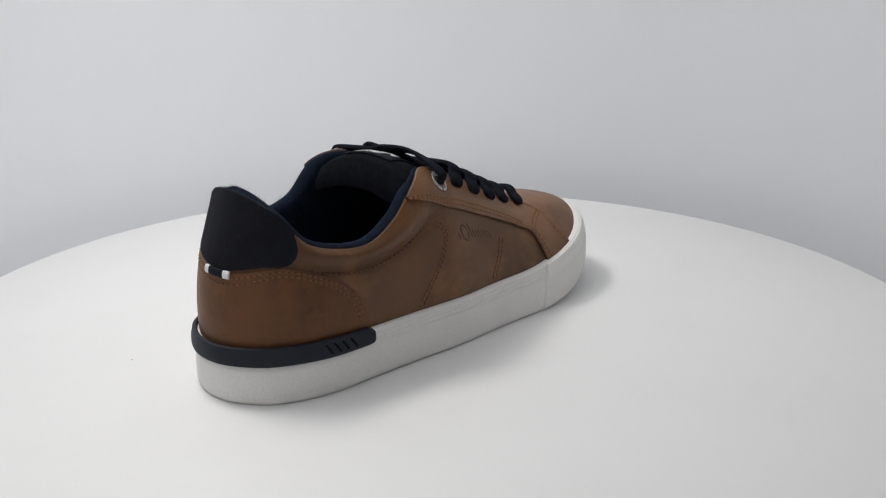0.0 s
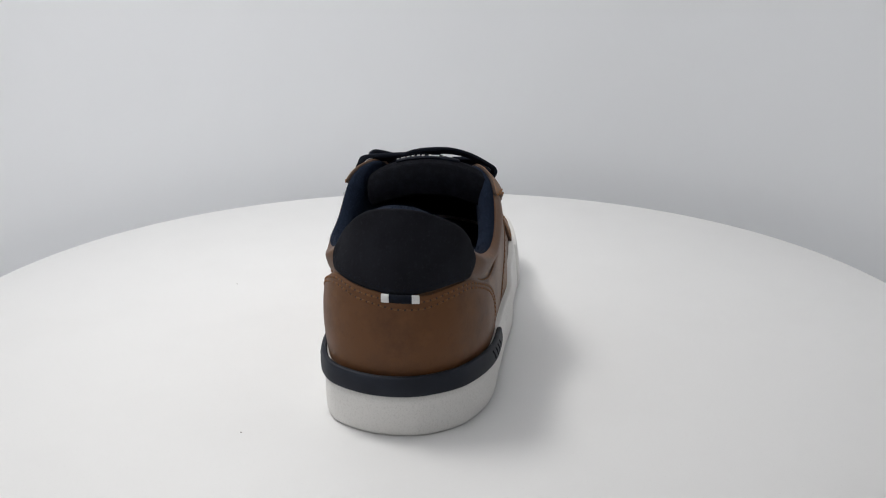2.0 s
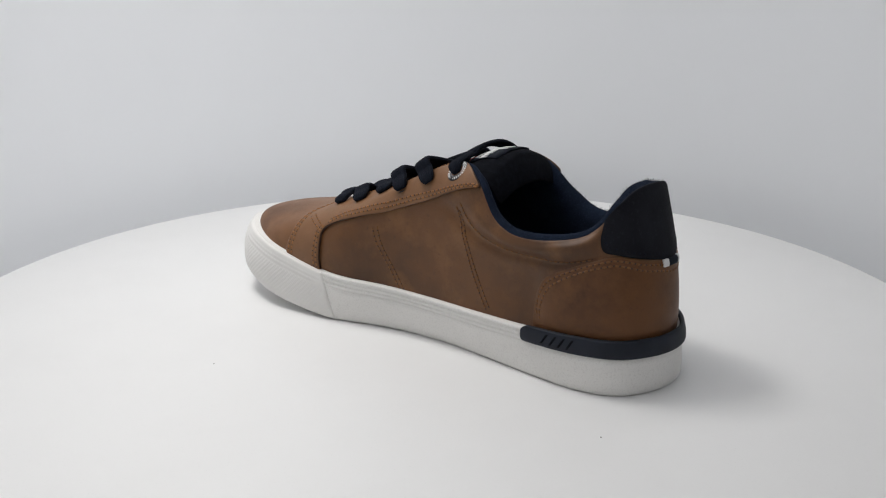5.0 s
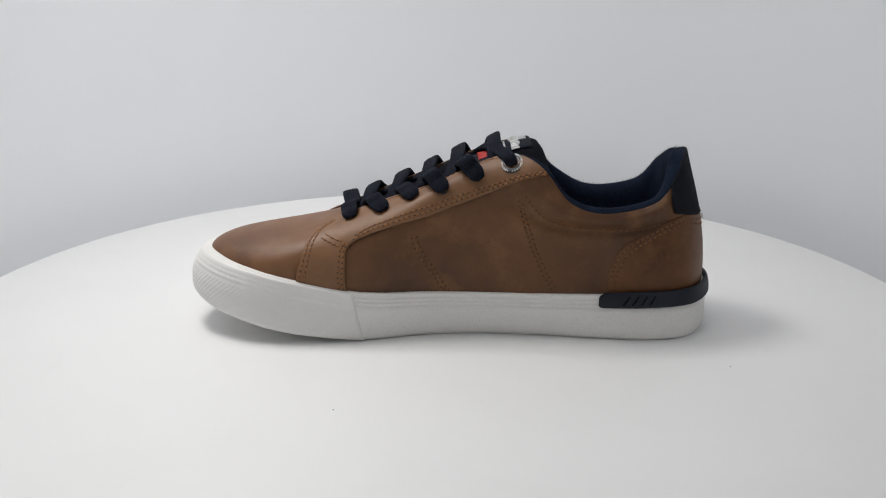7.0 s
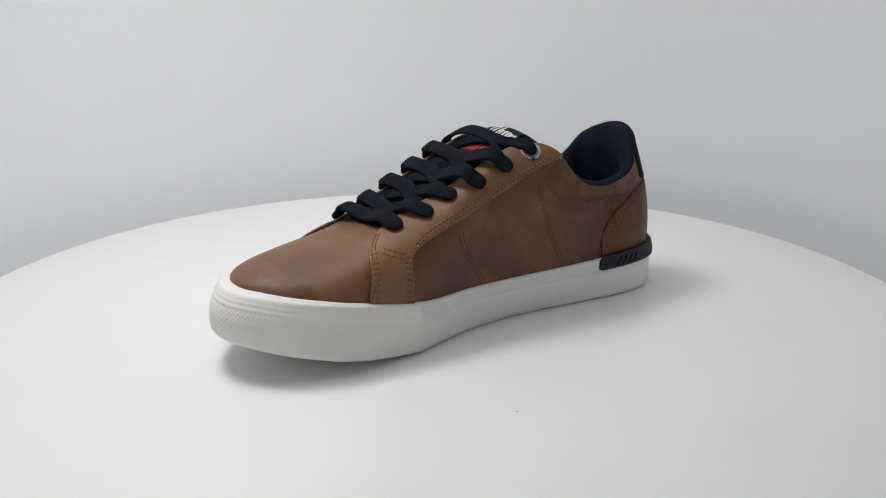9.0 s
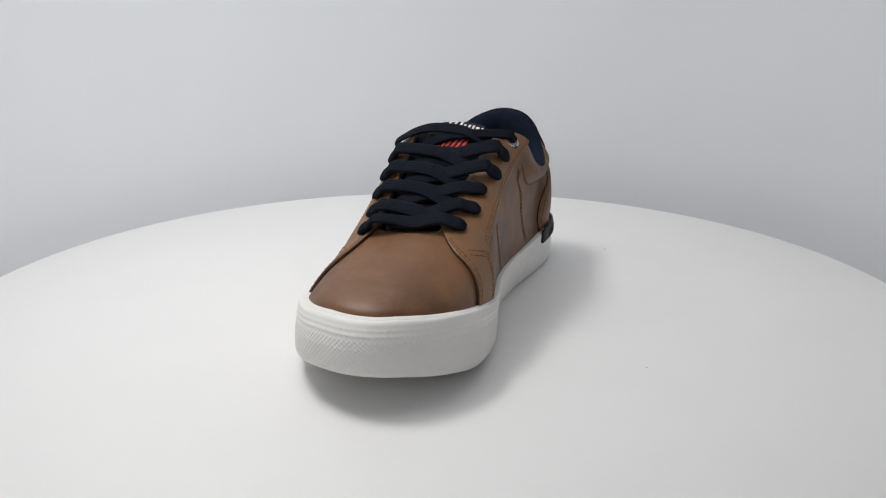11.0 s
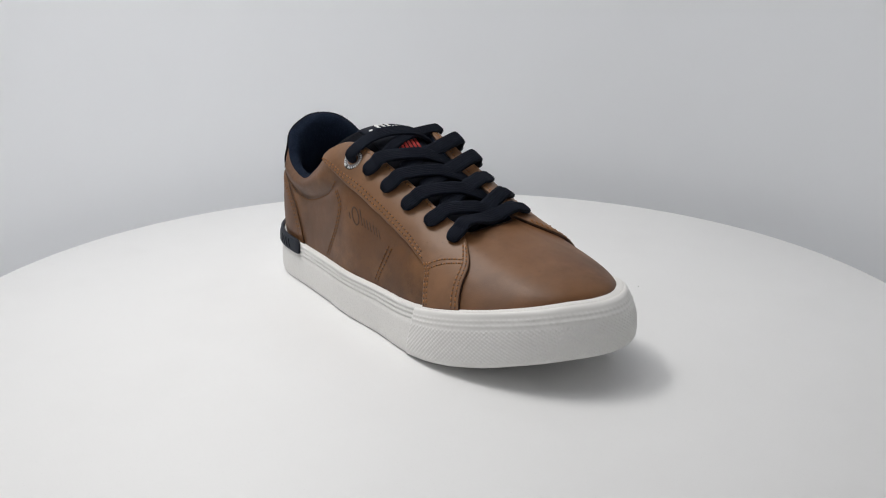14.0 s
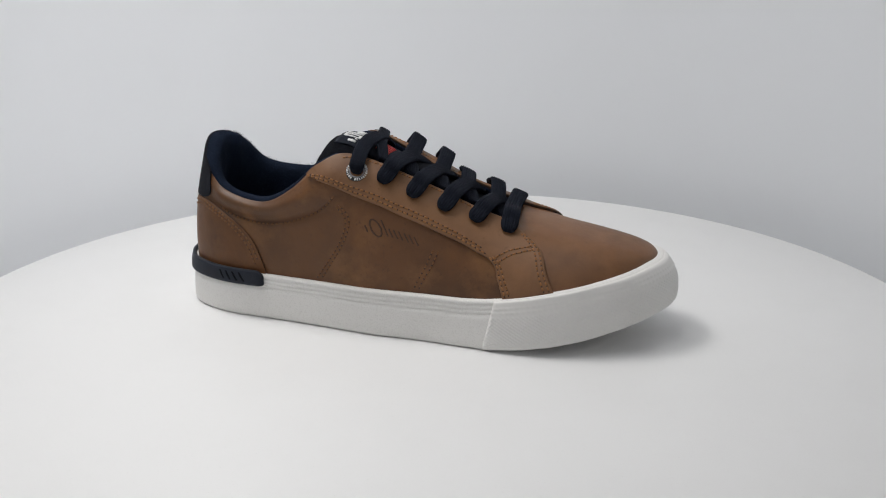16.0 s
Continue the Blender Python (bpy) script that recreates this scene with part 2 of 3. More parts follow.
def inset(x, y, d):
    """Foot contour drawn in towards the long axis of the shoe."""
    cx, cy = np.clip(x, -130, 105), np.interp(x, (-178, 160), (9, 0))
    vx, vy = x - cx, y - cy
    l = np.hypot(vx, vy)
    return x - vx / l * d, y - vy / l * d


def toe(x):
    return np.clip((x - 90) / 70, 0, 1) ** 1.5


def surf(a, h):
    """Point of the upper at loop position a and height h (0 sole, 1 opening)."""
    q = loop(a)
    h = np.asarray(h, float)[..., None]
    x0, y0 = inset(q[..., 0], q[..., 1], 4 + 8.5 * toe(q[..., 0]))
    P0 = np.stack([x0, y0, fox_top(q) - 1.5], -1)
    P3 = q[..., 2:5]
    d = P0 - P3
    d[..., 2] = 0
    P1 = P0 + d / (np.linalg.norm(d, axis=-1, keepdims=True) + 1e-9) * q[..., 7:8]
    P1[..., 2] += 0.45 * (P3[..., 2] - P0[..., 2])
    P2 = P3 + q[..., 6:7] * d
    P2[..., 2] -= q[..., 5]
    return (1 - h) ** 3 * P0 + 3 * h * (1 - h) ** 2 * P1 + 3 * h * h * (1 - h) * P2 + h ** 3 * P3


def on_upper(a, h, off=0.0):
    """Point at a distance off outside the upper."""
    a, h = np.asarray(a, float), np.asarray(h, float)
    p = surf(a, h)
    da = surf(a + 0.02, h) - surf(a - 0.02, h)
    hc = np.clip(h, 0.01, 0.99)
    dh = surf(a, hc + 0.01) - surf(a, hc - 0.01)
    n = np.cross(da, dh)
    n /= np.linalg.norm(n, axis=-1, keepdims=True) + 1e-9
    return p - n * np.asarray(off, float)[..., None]


def relief(a, h):
    """Padding of the collar and the crease under it."""
    a = np.asarray(a, float) % NF
    b = np.minimum(a, NF - a)
    w = np.clip((b - 2.3) / 0.7, 0, 1) * np.clip((6.4 - b) / 1.2, 0, 1)
    return w * (3.3 * np.exp(-((h - 0.86) / 0.11) ** 2) - 2.1 * np.exp(-((h - 0.66) / 0.05) ** 2))


def skin(a, h, off=0.0):
    a, h = np.broadcast_arrays(np.asarray(a, float), np.asarray(h, float))
    return on_upper(a, h, relief(a, h) + off) * K


def sheet(grid, back=None):
    """A grid of points as a mesh; back: a second grid that gives it thickness."""
    n, m = grid.shape[:2]
    v, f = loft([list(r) for r in grid], closed=False)
    if back is None:
        return v, f
    w, g = loft([list(r) for r in back], closed=False)
    o = len(v)
    f = f + [tuple(i + o for i in q[::-1]) for q in g]
    rim = [j for j in range(m)] + [i * m + m - 1 for i in range(1, n)] + [(n - 1) * m + j for j in range(m - 2, -1, -1)] + [i * m for i in range(n - 2, 0, -1)]
    for i in range(len(rim)):
        p, q = rim[i], rim[(i + 1) % len(rim)]
        f.append((p, q, q + o, p + o))
    return v + w, f


def panel(name, lower, upper, off, mat, label="", n=60, m=16, edge=None):
    """A piece of leather of its own thickness that lies on the upper between two curves of (a, h)."""
    def run(c):
        """Curves given in stretches keep their stretches side by side."""
        if not isinstance(c[0], list):
            return spline(c, n)
        return np.vstack([spline(g, n)[(1 if i else 0):] for i, g in enumerate(c)])

    lo, up = run(lower), run(upper)
    n = len(lo)
    t = np.concatenate([[0, 0.02, 0.05], np.linspace(0.12, 0.88, m - 6), [0.95, 0.98, 1]])
    g = lo[:, None, :] * (1 - t)[None, :, None] + up[:, None, :] * t[None, :, None]
    e = np.ones((n, len(t))) * off
    e[:, 0] = e[:, -1] = 0.8 * off
    e[0, :] = e[-1, :] = 0.8 * off
    front = skin(g[..., 0], g[..., 1], e)
    back = skin(g[..., 0], g[..., 1], -0.4)
    v, f = sheet(front, back)
    ob = mesh_object(name, v, f, mat, shoe, label)
    # rim faces: cut edge with the seam's shadow in its colour
    if edge:
        ob.data.materials.append(edge)
        for poly in list(ob.data.polygons)[-2 * (n + len(t) - 2):]:
            poly.material_index = 1
    return ob


def stitches(name, curve, off, gap=3.3, length=2.7, wide=0.70, mat=None):
    """A row of short thread stitches along a curve of (a, h), with dark pieces between them as painted shade of the
    holes.
    """
    c = spline(curve, 400)
    p = skin(c[:, 0], c[:, 1], off) / K
    s = np.concatenate([[0], np.cumsum(np.linalg.norm(np.diff(p, axis=0), axis=1))])
    pieces, hole_shades = [], []
    for k in range(int(s[-1] / gap)):
        q0, q1 = k * gap + 0.3, k * gap + 0.3 + length
        for lo_q, hi_q, kind in ((q0, q1, 0), (q1 - 0.4, q1 + 1.0, 1)):
            ends = np.array([[np.interp(q, s, c[:, 0]), np.interp(q, s, c[:, 1])] for q in (lo_q, (lo_q + hi_q) / 2, hi_q)])
            lo = skin(ends[:, 0], ends[:, 1], off - 0.35) / K
            hi = skin(ends[:, 0], ends[:, 1], off + 0.5) / K
            up = hi[1] - lo[1]
            up /= np.linalg.norm(up)
            d = hi[2] - hi[0]
            d /= np.linalg.norm(d) + 1e-9
            sd = np.cross(d, up) * (wide if kind == 0 else 0.75)
            rings = []
            shape = ((0.55, 0.0), (1.0, 0.5), (0.55, 0.0)) if kind == 0 else ((0.6, 0.05), (0.8, 0.05), (0.6, 0.05))
            for j, (ww, hh) in enumerate(shape):
                base = lo[j]
                top = base + up * (0.35 + hh)
                rings.append([tuple((base - sd * ww) * K), tuple((top - sd * ww * 0.7) * K), tuple((top + sd * ww * 0.7) * K), tuple((base + sd * ww) * K)])
            (pieces if kind == 0 else hole_shades).append(loft(rings, cap0=True, cap1=True))
    v, f = join(*(pieces + hole_shades))
    ob = mesh_object(name, v, f, mat or M_THREAD, shoe, kind="stuff")
    ob.data.materials.append(M_SUEDE if mat is M_LABEL else M_HOLE_SHADE)
    n = sum(len(g[1]) for g in pieces)
    for i, poly in enumerate(ob.data.polygons):
        poly.material_index = 0 if i < n else 1
    return ob


shoe = tagged(new("shoe"), "brown leather low sneaker with white rubber sole and navy laces", "shoe")

# ---- sole
WALL_F = (0.0, 0.08, 0.25, 0.5, 0.75, 0.93, 1.0)
WALL_BODY = (2.2, 1.2, 0.7, 0.4, 0.3, 0.3, 0.8)
WALL_TOE = (2.5, 1.3, 0.3, 0.5, 3.0, 6.5, 9.0)


def wall(a, fr, off=0.0):
    """Point of the sole's side at loop position a and share fr of its height."""
    q = loop(a)
    x, y = q[..., 0], q[..., 1]
    fr = np.broadcast_to(np.asarray(fr, float), x.shape)
    k = toe(x)
    d = np.interp(fr, WALL_F, WALL_BODY) * (1 - k) + np.interp(fr, WALL_F, WALL_TOE) * k + (1 - fr) * q[..., 8]
    px, py = inset(x, y, d - off)
    lo, hi = sole_low(x), fox_top(q)
    return np.stack([px, py, lo + fr * (hi - lo)], -1) * K


A = np.linspace(0, NF, 312, endpoint=False)
H = fox_top(loop(A)) - sole_low(loop(A)[:, 0])
rings = []
q = loop(A)
for d, z in ((22, 1.0), (8, 0.0)):
    x, y = inset(q[:, 0], q[:, 1], d + 6 * toe(q[:, 0]))
    rings.append(np.stack([x, y, sole_low(q[:, 0]) + z], -1) * K)
for fr in (0.0, 0.02, 0.08, 0.16, 0.25, 0.4, 0.52, 0.6):
    rings.append(wall(A, fr, -0.5 if fr == 0 else 0))
for depth in (8.2, 5.4, 2.7):
    for e, o in ((0.7, 0.0), (0.3, -0.45), (-0.3, -0.45), (-0.7, 0.1)):
        rings.append(wall(A, 1 - (depth + e) / H, o))
rings += [wall(A, 1 - 0.9 / H), wall(A, 1 - 0.25 / H, -0.3), wall(A, 1.0, -1.0), wall(A, 1.0, -7.0)]
v, f = loft([list(r) for r in rings], cap0=True)
mesh_object("sole", v, f, M_RUBBER, shoe, "white rubber sole with grooved sidewall")

# toe bumper with a fine diamond relief
na, nt = 620, 58
T = np.linspace(0, 1, nt)
rows = []
for j, t in enumerate(T):
    fr = -0.0 + 0.98 * t
    a = np.linspace(8.03 + 0.20 * t, 17.93 - 0.20 * t, na)
    s = np.concatenate([[0], np.cumsum(np.linalg.norm(np.diff(wall(a, 0.5) / K, axis=0), axis=1))])
    h = fr * (fox_top(loop(a)) - sole_low(loop(a)[:, 0]))
    band = np.clip((t - 0.05) / 0.04, 0, 1) * np.clip((0.70 - t) / 0.03, 0, 1)
    w = 2 * math.pi / 3.0
    rel = 0.6 * band * np.abs(np.sin(0.5 * w * (s + h * 1.25)) * np.sin(0.5 * w * (s - h * 1.25)))
    rel = rel + 0.45 * (math.exp(-((t - 0.77) / 0.022) ** 2) + math.exp(-((t - 0.86) / 0.02) ** 2)) * np.clip(np.sin(w * s * 0.9) * 0.35 + 0.75, 0, 1) * (1 if t < 0.82 else 0.8)
    edge = np.clip(np.minimum(np.arange(na), na - 1 - np.arange(na)) / 3.0, 0, 1)
    o = (1.0 + rel) * edge ** 0.5 * (0.35 if j in (0, nt - 1) else 1.0) + 0.1
    rows.append(wall(a, fr, o))
g = np.array(rows)
back = np.array([wall(np.linspace(8.03 + 0.20 * t, 17.93 - 0.20 * t, na), 0.98 * t, -0.6) for t in T])
v, f = sheet(g, back)
mesh_object("toe_bumper", v, f, M_BUMPER, shoe, "white rubber toe bumper with diamond texture")

# navy guard round the heel
a = np.concatenate([np.linspace(-3.90, -3.78, 6), np.linspace(-3.73, 3.83, 150), np.linspace(3.88, 4.0, 6)])
end = np.clip(np.minimum(a + 3.90, 4.0 - a) / 0.13, 0, 1)
rings = []
for k in range(16):
    w = 2 * math.pi * k / 16
    c, sn = math.cos(w), math.sin(w)
    sq = lambda q: math.copysign(abs(q) ** 0.45, q)
    half = 5.1 * (0.55 + 0.45 * np.sqrt(end))
    zc = 27.3 - 1.0 * (1 - end)
    x = zc + half * sq(sn)
    rings.append(wall(a, x / 30.0, 0.7 + 1.5 * sq(c) * np.sqrt(0.25 + 0.75 * end)))
g = np.array(rings).transpose(1, 0, 2)
v, f = loft([list(r) for r in g], cap0=True, cap1=True)
guard = mesh_object("heel_guard", v, f, M_GUARD, shoe, "navy rubber strip round the heel")
# thin dark plates stand in for the shade inside the recessed slots
for a0 in (3.52, 3.35, 3.18, 3.01, -3.44, -3.28, -3.12, -2.96):
    da = 0.022 if a0 > 0 else -0.022
    lean = -0.055 if a0 > 0 else 0.055
    up = np.linspace(-1, 1, 7)
    grids = []
    for off in (2.35, 1.2):
        grids.append(np.array([wall(a0 + k * da + lean * up, (27.3 + 2.8 * up) / 30.0, off) for k in (-1, 1)]))
    v, f = sheet(*grids)
    mesh_object("slot_shade", v, f, M_TONGUE, guard)

# ---- upper: three base pieces
for name, a0, a1, label in (("vamp", 9.25, 16.75, "plain brown leather toe piece"), ("quarter", -0.02, 9.3, "brown leather side piece with stitched lines"),
                            ("quarter", 16.7, NF + 0.02, "brown leather side piece with pressed lettering shapes")):
    aa = np.linspace(a0, a1, 110)
    hh = np.linspace(0, 1, 40)
    # under the heel pad the leather stops short of the rim
    top = 1 - 0.10 * np.clip((2.45 - np.minimum(np.abs(aa), np.abs(NF - aa))) / 0.2, 0, 1)
    hh = top[:, None] * hh[None, :]
    g = skin(aa[:, None], hh, 0.0)
    v, f = sheet(g, skin(aa[:, None], hh, -1.2))
    mesh_object(name, v, f, M_VAMP if name == "vamp" else M_QUARTER_SHADE, shoe, label)

# ---- overlays: eyestays, facings, heel counter, heel patch
EYE_L = [(5.78, 0.985), (5.86, 0.910), (6.04, 0.780), (6.34, 0.640), (6.74, 0.550), (7.18, 0.500), (7.66, 0.520), (8.04, 0.520), (8.26, 0.490)]
BEND_L = [(8.26, 0.490), (8.38, 0.450), (8.40, 0.380), (8.32, 0.240), (8.31, 0.000)]
TOP_L = [(5.80, 1.000), (6.10, 1.000), (6.60, 1.000), (7.20, 1.000), (8.00, 1.000), (8.80, 1.000), (9.50, 1.000), (10.00, 1.000)]
SEAM_L = [(10.0, 1.0), (9.93, 0.84), (9.76, 0.67), (9.56, 0.54), (9.36, 0.38), (9.26, 0.22), (9.27, 0.0)]
EYE_R = [(20.42, 0.980), (20.26, 0.830), (19.80, 0.640), (19.06, 0.510), (18.70, 0.480), (18.36, 0.460), (18.02, 0.430), (17.76, 0.380)]
BEND_R = [(17.76, 0.380), (17.60, 0.350), (17.52, 0.290), (17.56, 0.160), (17.58, 0.000)]
TOP_R = [(20.40, 1.000), (20.00, 1.000), (19.50, 1.000), (18.90, 1.000), (18.10, 1.000), (17.20, 1.000), (16.50, 1.000), (15.92, 1.000)]
SEAM_R = [(15.92, 1.0), (15.98, 0.78), (16.16, 0.52), (16.46, 0.27), (16.58, 0.12), (16.62, 0.0)]
CROSS_L = [(8.58, 0.440), (8.94, 0.500), (9.34, 0.580)]
CROSS_R = [(17.42, 0.330), (16.92, 0.440), (16.30, 0.540)]
panel("eyestay", [EYE_L, BEND_L], [TOP_L, SEAM_L], 2.2, M_SHEEN, "brown leather eyelet strip and facing with double stitching", 70, 26, M_CUT_SHADE)
panel("eyestay", [EYE_R, BEND_R], [TOP_R, SEAM_R], 2.2, M_SHEEN, "brown leather eyelet strip and facing with double stitching", 70, 26, M_CUT_SHADE)
COUNTER = [(3.82, 0.03), (3.75, 0.17), (3.66, 0.32), (3.45, 0.53), (2.98, 0.64), (2.35, 0.615), (1.4, 0.505), (0.7, 0.465), (0.04, 0.445), (-0.9, 0.46), (-1.7, 0.53),
           (-2.5, 0.62), (-3.05, 0.62), (-3.42, 0.53), (-3.66, 0.38), (-3.82, 0.18), (-3.92, 0.03)]
panel("heel_counter", [(3.84, 0.0), (3.6, 0.0), (2.6, 0.0), (1.4, 0.0), (0, 0.0), (-1.4, 0.0), (-2.6, 0.0), (-3.7, 0.0), (-3.93, 0.0)], COUNTER, 1.1, M_LEATHER,
      "brown leather heel counter with double stitching", 130, 22, M_CUT_SHADE)
PATCH = [(2.46, 0.97), (2.53, 0.82), (2.44, 0.69), (2.15, 0.61), (1.6, 0.53), (0.9, 0.475), (0.04, 0.450), (-0.9, 0.48), (-1.7, 0.545), (-2.2, 0.60), (-2.45, 0.69), (-2.54, 0.82), (-2.46, 0.97)]
panel("heel_patch", PATCH, [(2.46, 1.0), (2.38, 1.0), (2.2, 1.0), (1.6, 1.0), (1.0, 1.0), (0.5, 1.0), (0.0, 1.0), (-0.5, 1.0), (-1.0, 1.0), (-1.6, 1.0), (-2.2, 1.0), (-2.38, 1.0), (-2.46, 1.0)],
      1.4, M_SUEDE, "navy suede pad over the heel", 130, 24)

# ---- lining, insole
b = np.minimum(A, NF - A)
wide = np.clip((7.4 - b) / 1.6, 0.12, 1) * (1 + 0.15 * np.clip((2.2 - b) / 1.2, 0, 1))
q = loop(A)


def inward(d, dz):
    cx, cy = np.clip(q[:, 2], -125, 40), np.interp(q[:, 2], (-157, 74), (11, 1))
    vx, vy = q[:, 2] - cx, q[:, 3] - cy
    l = np.hypot(vx, vy) + 1e-6
    dd = np.minimum(d, l * 0.9)
    return np.stack([q[:, 2] - vx / l * dd, q[:, 3] - vy / l * dd, q[:, 4] + dz], -1) * K


crest = 1 - 1.2 * np.clip((2.6 - b) / 1.0, 0, 1)
rings = [inward(-0.6 * wide, -3.0 - 0 * wide), inward(-0.4 * wide, 0.2 * wide * crest), inward(1.2 * wide, 2.0 * wide * crest), inward(3.6 * wide, 2.6 * wide * crest), inward(6.2 * wide, 1.2 * wide * crest),
         inward(7.9 * wide, -2.0 * wide), inward(8.6 * wide, -7 * wide), inward(8.4 * wide, -16 * wide)]
x, y = inset(q[:, 0], q[:, 1], 12 + 8 * toe(q[:, 0]))
foot = np.stack([x, y, np.full(len(x), 30.0)], -1) * K
rings += [rings[-1] * 0.6 + foot * 0.4, foot]
v, f = loft([list(r) for r in rings])
mesh_object("collar_lining", v, f, M_LINING, shoe, "padded navy fleece lining of the collar")
# short fibres on the collar's rim
rng = random.Random(7)
pieces = []
for k in range(5200):
    i = rng.randrange(len(A))
    if b[i] > 5.6:
        continue
    j = rng.choice((1, 2, 2, 3, 3, 4, 5))
    t, u = rng.random(), rng.random()
    p0, p1 = rings[j], rings[j + 1]
    n_i = (i + 1) % len(A)
    p = (p0[i] * (1 - t) + p0[n_i] * t) * (1 - u) + (p1[i] * (1 - t) + p1[n_i] * t) * u
    n = np.cross(p0[n_i] - p0[i], p1[i] - p0[i])
    n /= np.linalg.norm(n) + 1e-12
    if n[2] < -0.3 or (j <= 3 and n[2] < 0):
        n = -n
    lean = np.array([rng.uniform(-1, 1) for _ in range(3)])
    side = np.cross(n, lean)
    side *= 0.00010 / (np.linalg.norm(side) + 1e-9)
    tip = p + (n + 0.6 * lean) * rng.uniform(0.0007, 0.0014)
    pieces.append(([tuple(p - side - n * 0.0003), tuple(p + side - n * 0.0003), tuple(tip)], [(0, 1, 2)]))
v, f = join(*pieces)
mesh_object("fleece_fuzz", v, f, M_LINING, shoe, "short fuzzy navy fleece pile", "stuff")
v, f = loft([list(foot * (1, 1, 0.92)), list(foot * (0.97, 0.97, 1) - (0, 0, 0.002)), list(foot * (0.1, 0.1, 1) - (0, 0, 0.004))], cap1=True)
mesh_object("insole", v, f, M_TONGUE, shoe, "dark insole")

# ---- tongue
TU = np.array((74, 60, 40, 20, 0, -20, -38, -50, -59, -65.5, -69.5, -71.5, -72))
TZ = np.array((61, 66.0, 75, 84, 92.5, 101, 109.8, 115.2, 116.6, 114.8, 109.2, 103.0, 99.5))
TW = np.array((10, 15, 20, 23, 26, 29, 31.5, 33, 34.5, 34.5, 34, 33, 31))
TH = np.array((2, 2.5, 3, 3.5, 4, 5, 6, 7, 7.5, 7, 5.5, 3.5, 1.5))


def tongue_point(x, y, off=0.0):
    z = np.interp(-np.asarray(x, float), -TU, TZ) + off
    return np.array([x, 1.5 + y, z - 0.0075 * y * y])


us = np.concatenate([np.linspace(74, -56, 40), np.linspace(-58, -72, 14)])
rings = []
for u in us:
    w, th = np.interp(-u, -TU, TW), np.interp(-u, -TU, TH)
    ring = []
    for k in range(36):
        ang = 2 * math.pi * k / 36
        cy, cz = math.cos(ang), math.sin(ang)
        yy = w * math.copysign(abs(cy) ** 0.6, cy)
        ring.append(tuple(tongue_point(u, yy, th * 0.5 * math.copysign(abs(cz) ** 0.6, cz) - th * 0.5) * K))
    rings.append(ring)
v, f = loft(rings, cap0=True, cap1=True)
tongue = mesh_object("tongue", v, f, M_TONGUE, shoe, "black padded textile tongue")


def plate(name, corners, off, mat, parent, thick=0.5, steps=6):
    """A thin flat piece on the tongue: corners (x, y) in order round it."""
    c = np.array(corners, float)
    s = np.linspace(0, 1, steps)
    g = np.array([[(c[0] * (1 - i) + c[1] * i) * (1 - j) + (c[3] * (1 - i) + c[2] * i) * j for j in s] for i in s])
    top = np.array([[tongue_point(p[0], p[1], off + thick) for p in r] for r in g]) * K
    low = np.array([[tongue_point(p[0], p[1], off - 0.3) for p in r] for r in g]) * K
    v, f = sheet(top, low)
    return mesh_object(name, v, f, mat, parent)


label = plate("label", ((-24, -19), (-24, 19), (-60.5, 18), (-60.5, -18)), 0.3, M_LABEL, tongue, 0.6, 14)
for i in range(6):
    y = -8.5 + 3.4 * i
    plate("red_bar", ((-28, y), (-28, y + 2.1), (-36.5, y + 4.2), (-36.5, y + 2.1)), 1.0, M_RED, label, 0.4, 3)
for u0, y0, y1 in ((-43.5, -6, 14), (-41.0, 0, 12)):
    plate("white_line", ((u0, y0), (u0, y1), (u0 - 1.2, y1), (u0 - 1.2, y0)), 1.0, M_WHITE, label, 0.4, 6)
for y, w, h0, h1 in ((-14, 2.4, -49, -54), (-9.5, 1.2, -49, -50.5), (-6.5, 1.5, -48, -59), (-2.0, 1.5, -48, -59), (2.0, 1.5, -48.5, -59), (5.0, 1.4, -49, -54),
                     (8.2, 1.4, -49, -54.5), (11.0, 1.4, -49, -54.5), (13.6, 2.2, -49, -53.5), (17.0, 1.3, -49, -54)):
    plate("white_mark", ((h0 + 1, y), (h0 + 1, y + w), (h1 + 1, y + w), (h1 + 1, y)), 1.0, M_WHITE, label, 0.4, 3)
plate("white_mark", ((-47, -6), (-47, -1), (-48.6, -1), (-48.6, -6)), 1.0, M_WHITE, label, 0.4, 3)
plate("white_mark", ((-56.6, -6), (-56.6, -1), (-58, -1), (-58, -6)), 1.0, M_WHITE, label, 0.4, 3)

# ---- eyelets and laces
HOLES = {1: [(9.24, 0.810), (8.42, 0.790), (7.90, 0.820), (7.30, 0.730), (6.82, 0.780), (6.50, 0.920)],
         -1: [(16.44, 0.800), (17.30, 0.780), (18.00, 0.750), (18.46, 0.750), (18.84, 0.780), (19.32, 0.820)]}


def hole(side, n, off):
    a, h = HOLES[side][n]
    return skin(np.array([a]), np.array([h]), off)[0] / K


def hole_normal(side, n):
    d = hole(side, n, 2.0) - hole(side, n, 0.0)
    return d / np.linalg.norm(d)


UP = np.array((0.48, 0.0, 0.88))


